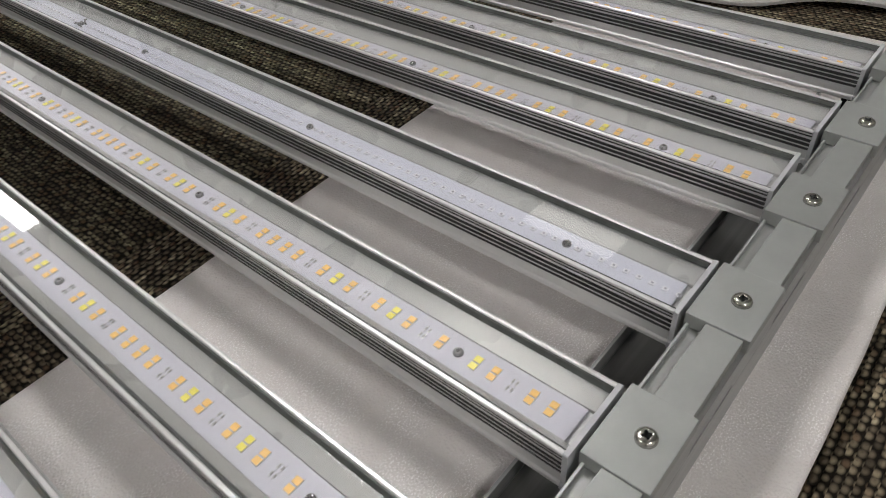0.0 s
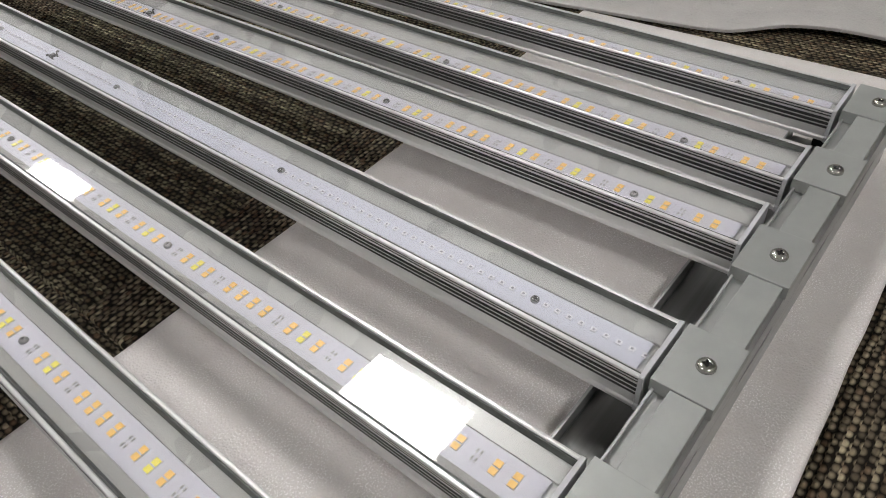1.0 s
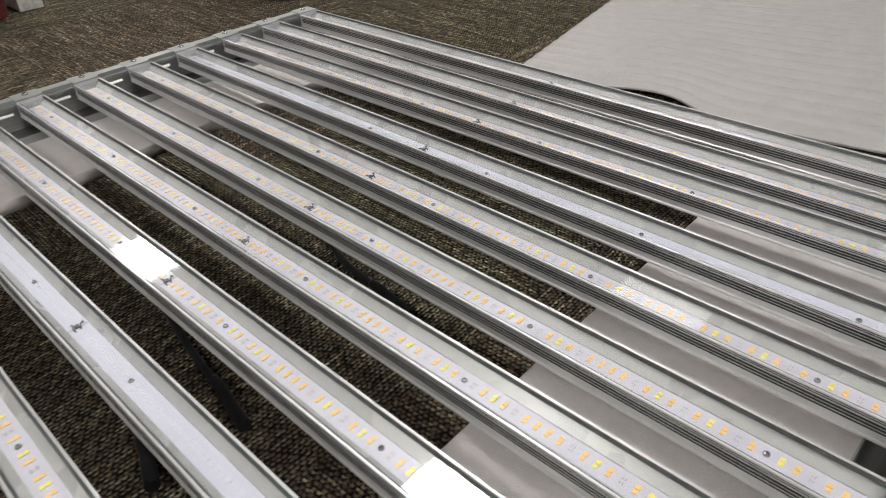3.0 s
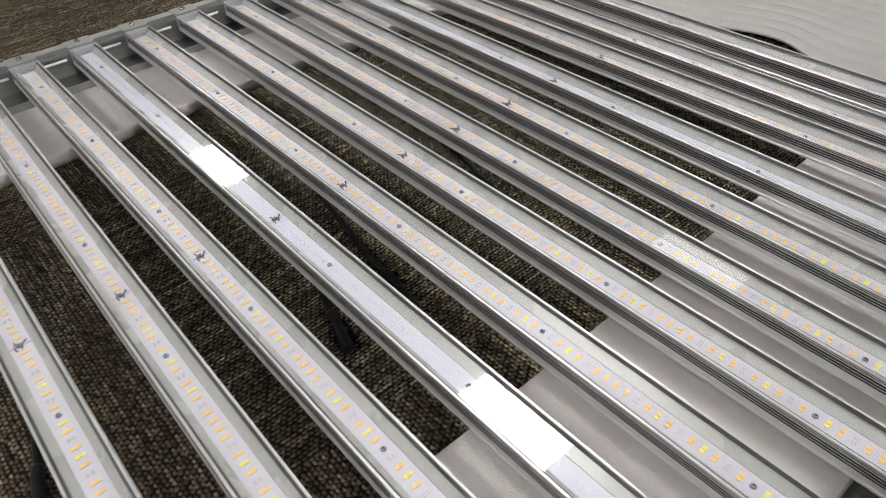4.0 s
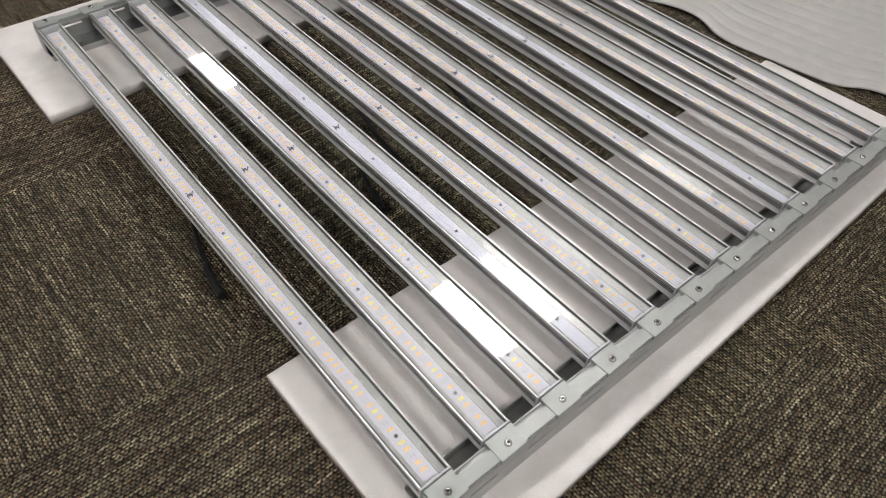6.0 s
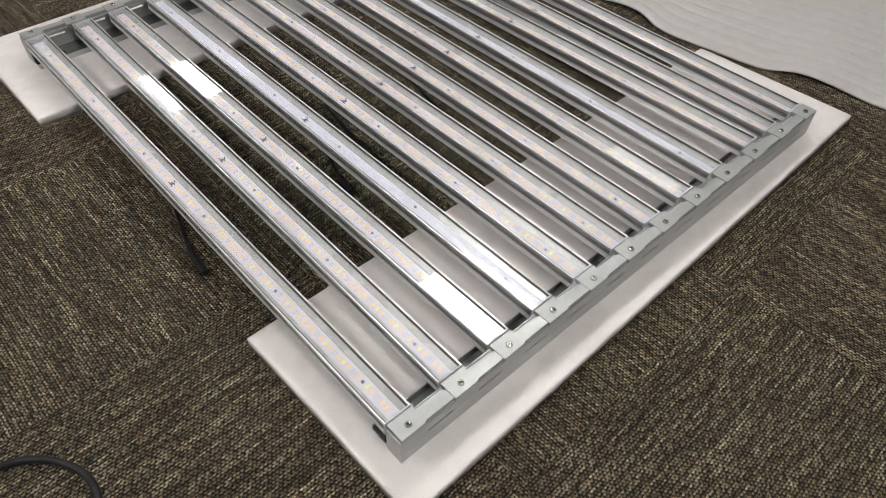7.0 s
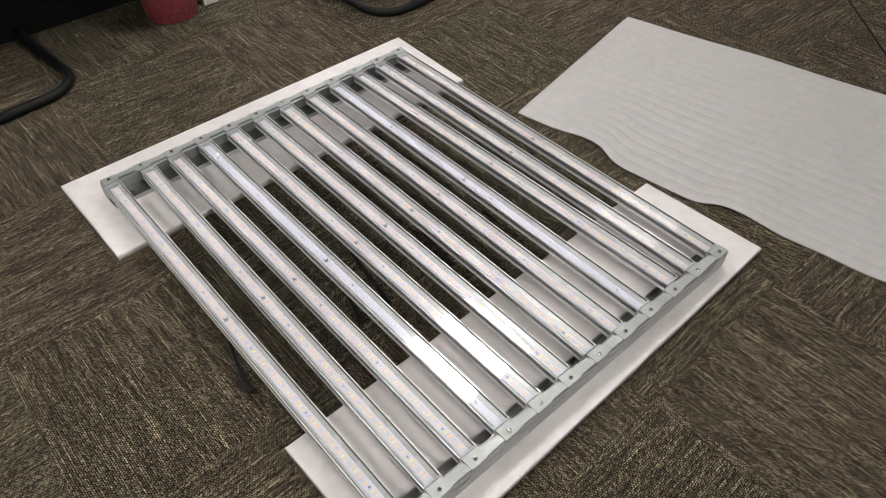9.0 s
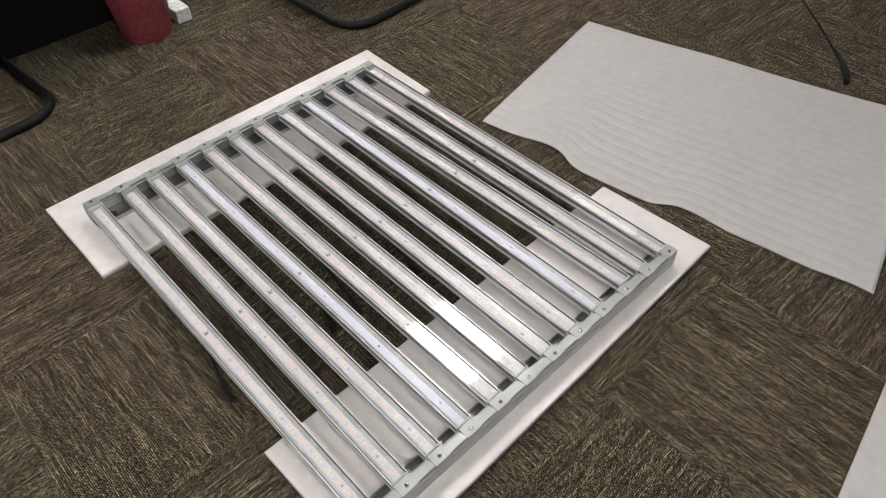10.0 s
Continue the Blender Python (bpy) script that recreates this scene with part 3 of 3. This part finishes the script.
def end_rail(flip):
    bm = bmesh.new()
    extrude_profile(bm, LOWER, RX0 + 0.002, RX1 - 0.002, axis="x")
    extrude_profile(bm, UPPER, RX0 + 0.002, RX1 - 0.002, axis="x")
    # wall pieces between the narrow slots
    edges = [RX0 + 0.002] + [(i + 0.5) * PITCH + s * 0.0215 for i in range(BARS - 1) for s in (-1, 1)] + [RX1 - 0.002]
    for x0, x1 in zip(edges[0::2], edges[1::2]):
        add_box(bm, x0, x1, -0.0117, -0.0097, 0.0449, 0.0496)
    base = part("end_rail", bm, RAIL, fixture, "grey folded aluminium end rail with stepped brackets")
    for i in range(BARS):
        long = i < BARS - 1 if not flip else i > 0
        part("bracket", BRACKET_LONG if long else BRACKET_END, None, base, place=Matrix.Translation((i * PITCH, 0, 0)) @ Matrix.Scale(-1, 4, (1, 0, 0)) if flip else pose(i * PITCH, 0, 0))
        part("screw", SCREW_BIG, None, base, place=pose(i * PITCH, 0, BAR_Z, 0, 0, 23 + 67 * i))
    # separate floor strip, darker than the rail around it
    part("floor_strip", box(RX0 + 0.003, RX1 - 0.003, -0.0090, 0.0485, ZB + 0.0024, ZB + 0.0036), TRAY_DARK, base, "dark grey floor strip of the rail")
    for x in (RX0 + 0.006, RX1 - 0.006):
        part("cable_gland", box(x - 0.005, x + 0.005, 0.022, 0.034, ZB + 0.004, 0.047, bevel=0.002), RUBBER, base, "black rubber gland")
    for x in (RX0, RX1 - 0.0018):
        bm = bmesh.new()
        add_box(bm, x, x + 0.0018, -0.0120, 0.0170, ZB, 0.0664)
        part("end_plate", bm, RAIL, base)
    return base


near_rail = end_rail(False)
far_rail = end_rail(True)
far_rail.matrix_basis = Matrix.Translation((11 * PITCH, 2 * MID, 0)) @ pose(0, 0, 0, 0, 0, 180)

# ---- cables ----


def cable(points, radius, label, plug=None):
    bm = bmesh.new()
    tube(bm, points, radius, 10, 8)
    base = tagged(new("cable", mesh_of("cable", bm, RUBBER)), label, "cable", "cables")
    if plug:
        bm = bmesh.new()
        tube(bm, plug, [0.0048, 0.0058, 0.0058, 0.0066, 0.0066], 12, 3)
        part("plug", bm, RUBBER, base, "black waterproof plug")
    return base


cable(((0.02, 0.70, 0.004), (-0.004, 0.63, 0.005), (-0.022, 0.573, 0.006), (-0.036, 0.515, 0.007)), 0.0042, "black power cable with a plug end on carpet",
      ((-0.035, 0.520, 0.0085), (-0.038, 0.508, 0.0095), (-0.042, 0.490, 0.0095), (-0.044, 0.468, 0.0100), (-0.045, 0.447, 0.0100)))
cable(((0.31, 0.66, 0.004), (0.285, 0.58, 0.005), (0.264, 0.522, 0.006), (0.255, 0.495, 0.007)), 0.0042, "black power cable with a plug end on carpet",
      ((0.256, 0.500, 0.0085), (0.254, 0.488, 0.0095), (0.250, 0.474, 0.0095), (0.245, 0.460, 0.0100), (0.240, 0.445, 0.0100)))
cable(((0.37, 0.70, 0.004), (0.352, 0.61, 0.005), (0.343, 0.560, 0.006), (0.336, 0.510, 0.007)), 0.0042, "black power cable with a plug end on carpet",
      ((0.337, 0.515, 0.0085), (0.335, 0.500, 0.0095), (0.331, 0.480, 0.0095), (0.327, 0.460, 0.0100), (0.324, 0.442, 0.0100)))
cable(((0.575, 0.70, 0.004), (0.553, 0.61, 0.005), (0.537, 0.560, 0.006), (0.529, 0.505, 0.007)), 0.0042, "black power cable with a plug end on carpet",
      ((0.530, 0.510, 0.0085), (0.528, 0.497, 0.0095), (0.525, 0.478, 0.0095), (0.521, 0.458, 0.0100), (0.518, 0.438, 0.0100)))
cable(((-0.75, 0.24, 0.004), (-0.56, 0.315, 0.004), (-0.44, 0.333, 0.004), (-0.385, 0.325, 0.004), (-0.345, 0.288, 0.004), (-0.326, 0.235, 0.004), (-0.345, 0.17, 0.004),
       (-0.42, 0.10, 0.004), (-0.60, 0.06, 0.004)), 0.0055, "black power cable curled on carpet")
cable(((2.62, 0.46, 0.004), (2.46, 0.30, 0.004), (2.36, 0.205, 0.004), (2.28, 0.13, 0.007), (2.20, 0.075, 0.010), (2.155, 0.055, 0.010)), [0.003, 0.003, 0.004, 0.009, 0.013, 0.011],
      "dark cable with a thick end beside the foam sheet")

# ---- things at the edge of the room ----


def bin_pink(x, y):
    bm = bmesh.new()
    lathe(bm, ((0.0, 0.0), (0.086, 0.0), (0.092, 0.004), (0.120, 0.262), (0.125, 0.264), (0.125, 0.270), (0.117, 0.270), (0.088, 0.008), (0.0, 0.008)), 48)
    ob = new("waste_bin", mesh_of("waste_bin", bm, PINK))
    ob.location = (x, y, 0)
    return tagged(ob, "pink tapered plastic waste bin standing on carpet", "waste bin")


bin_pink(0.600, 2.092)


def desk():
    base = empty("desk", 0.0, 2.08, 0)
    for x in (-0.98, 0.745):
        part("foot", box(x - 0.03, x + 0.03, -0.02, 0.70, 0.0, 0.052, bevel=0.004), WHITE_PAINT, base, "white steel desk foot")
        part("leg", box(x - 0.025, x + 0.025, 0.30, 0.38, 0.0525, 0.70, bevel=0.004), WHITE_PAINT, base)
    part("worktop", box(-1.05, 0.82, -0.095, 0.70, 0.70, 0.73, bevel=0.003), DESK_TOP, base, "brown laminate worktop")
    # near-black panel added; its colour stands for the deep shade under the desk
    part("modesty_panel", box(-0.95, 0.712, 0.20, 0.22, 0.0, 0.699), UNDER_DESK_SHADE, base, "near-black panel standing for the shade under the desk")
    return tagged(base, "desk with white steel feet and brown laminate top", "desk")


desk()


def sled_chair(x, y, turn, label):
    """A cantilever chair: one bent tube, seat and back."""
    base = empty("chair", x, y, 0)
    base.matrix_basis = pose(x, y, 0, 0, 0, turn)
    r = 0.016
    bm = bmesh.new()
    w, d = 0.26, 0.50
    pts = [(-w, d, 0.44), (-w, d, 0.10), (-w, d - 0.03, 0.03), (-w, d - 0.10, r), (-w, 0.16, r), (-w, 0.10, r), (-w + 0.02, 0.045, r), (-w + 0.07, 0.008, r), (-w + 0.13, 0.0, r),
           (w - 0.13, 0.0, r), (w - 0.07, 0.008, r), (w - 0.02, 0.045, r), (w, 0.10, r), (w, 0.16, r), (w, d - 0.10, r), (w, d - 0.03, 0.03), (w, d, 0.10), (w, d, 0.44)]
    tube(bm, pts, r, 12, 5)
    part("frame", bm, TUBE, base, "black bent steel tube sled frame")
    part("seat", box(-0.25, 0.25, 0.06, 0.52, 0.44, 0.49, bevel=0.015), FABRIC, base)
    part("backrest", box(-0.23, 0.23, 0.02, 0.06, 0.58, 0.92, bevel=0.012), FABRIC, base)
    for s in (-1, 1):
        part("back_post", box(s * 0.2 - 0.012, s * 0.2 + 0.012, 0.062, 0.086, 0.49, 0.85, bevel=0.004), TUBE, base)
    return tagged(base, label, "chair", "chairs")


sled_chair(-0.112, 1.800, 5, "black sled-base chair standing by the desk")
sled_chair(1.413, 1.528, 3, "black sled-base chair standing apart on carpet")

# ---- carpet tiles, quarter-turned in a checkerboard ----


def tile_mesh():
    bm = bmesh.new()
    s, z = 0.2497, 0.0
    rim = [(-s, -s), (s, -s), (s, s), (-s, s)]
    low = [bm.verts.new((x, y, -0.007)) for x, y in rim]
    mid = [bm.verts.new((x, y, -0.0012)) for x, y in rim]
    top = [bm.verts.new((x * 0.995, y * 0.995, z)) for x, y in rim]
    for a, b in ((low, mid), (mid, top)):
        for i in range(4):
            bm.faces.new((a[i], a[(i + 1) % 4], b[(i + 1) % 4], b[i]))
    bm.faces.new(top)
    bm.faces.new(low[::-1])
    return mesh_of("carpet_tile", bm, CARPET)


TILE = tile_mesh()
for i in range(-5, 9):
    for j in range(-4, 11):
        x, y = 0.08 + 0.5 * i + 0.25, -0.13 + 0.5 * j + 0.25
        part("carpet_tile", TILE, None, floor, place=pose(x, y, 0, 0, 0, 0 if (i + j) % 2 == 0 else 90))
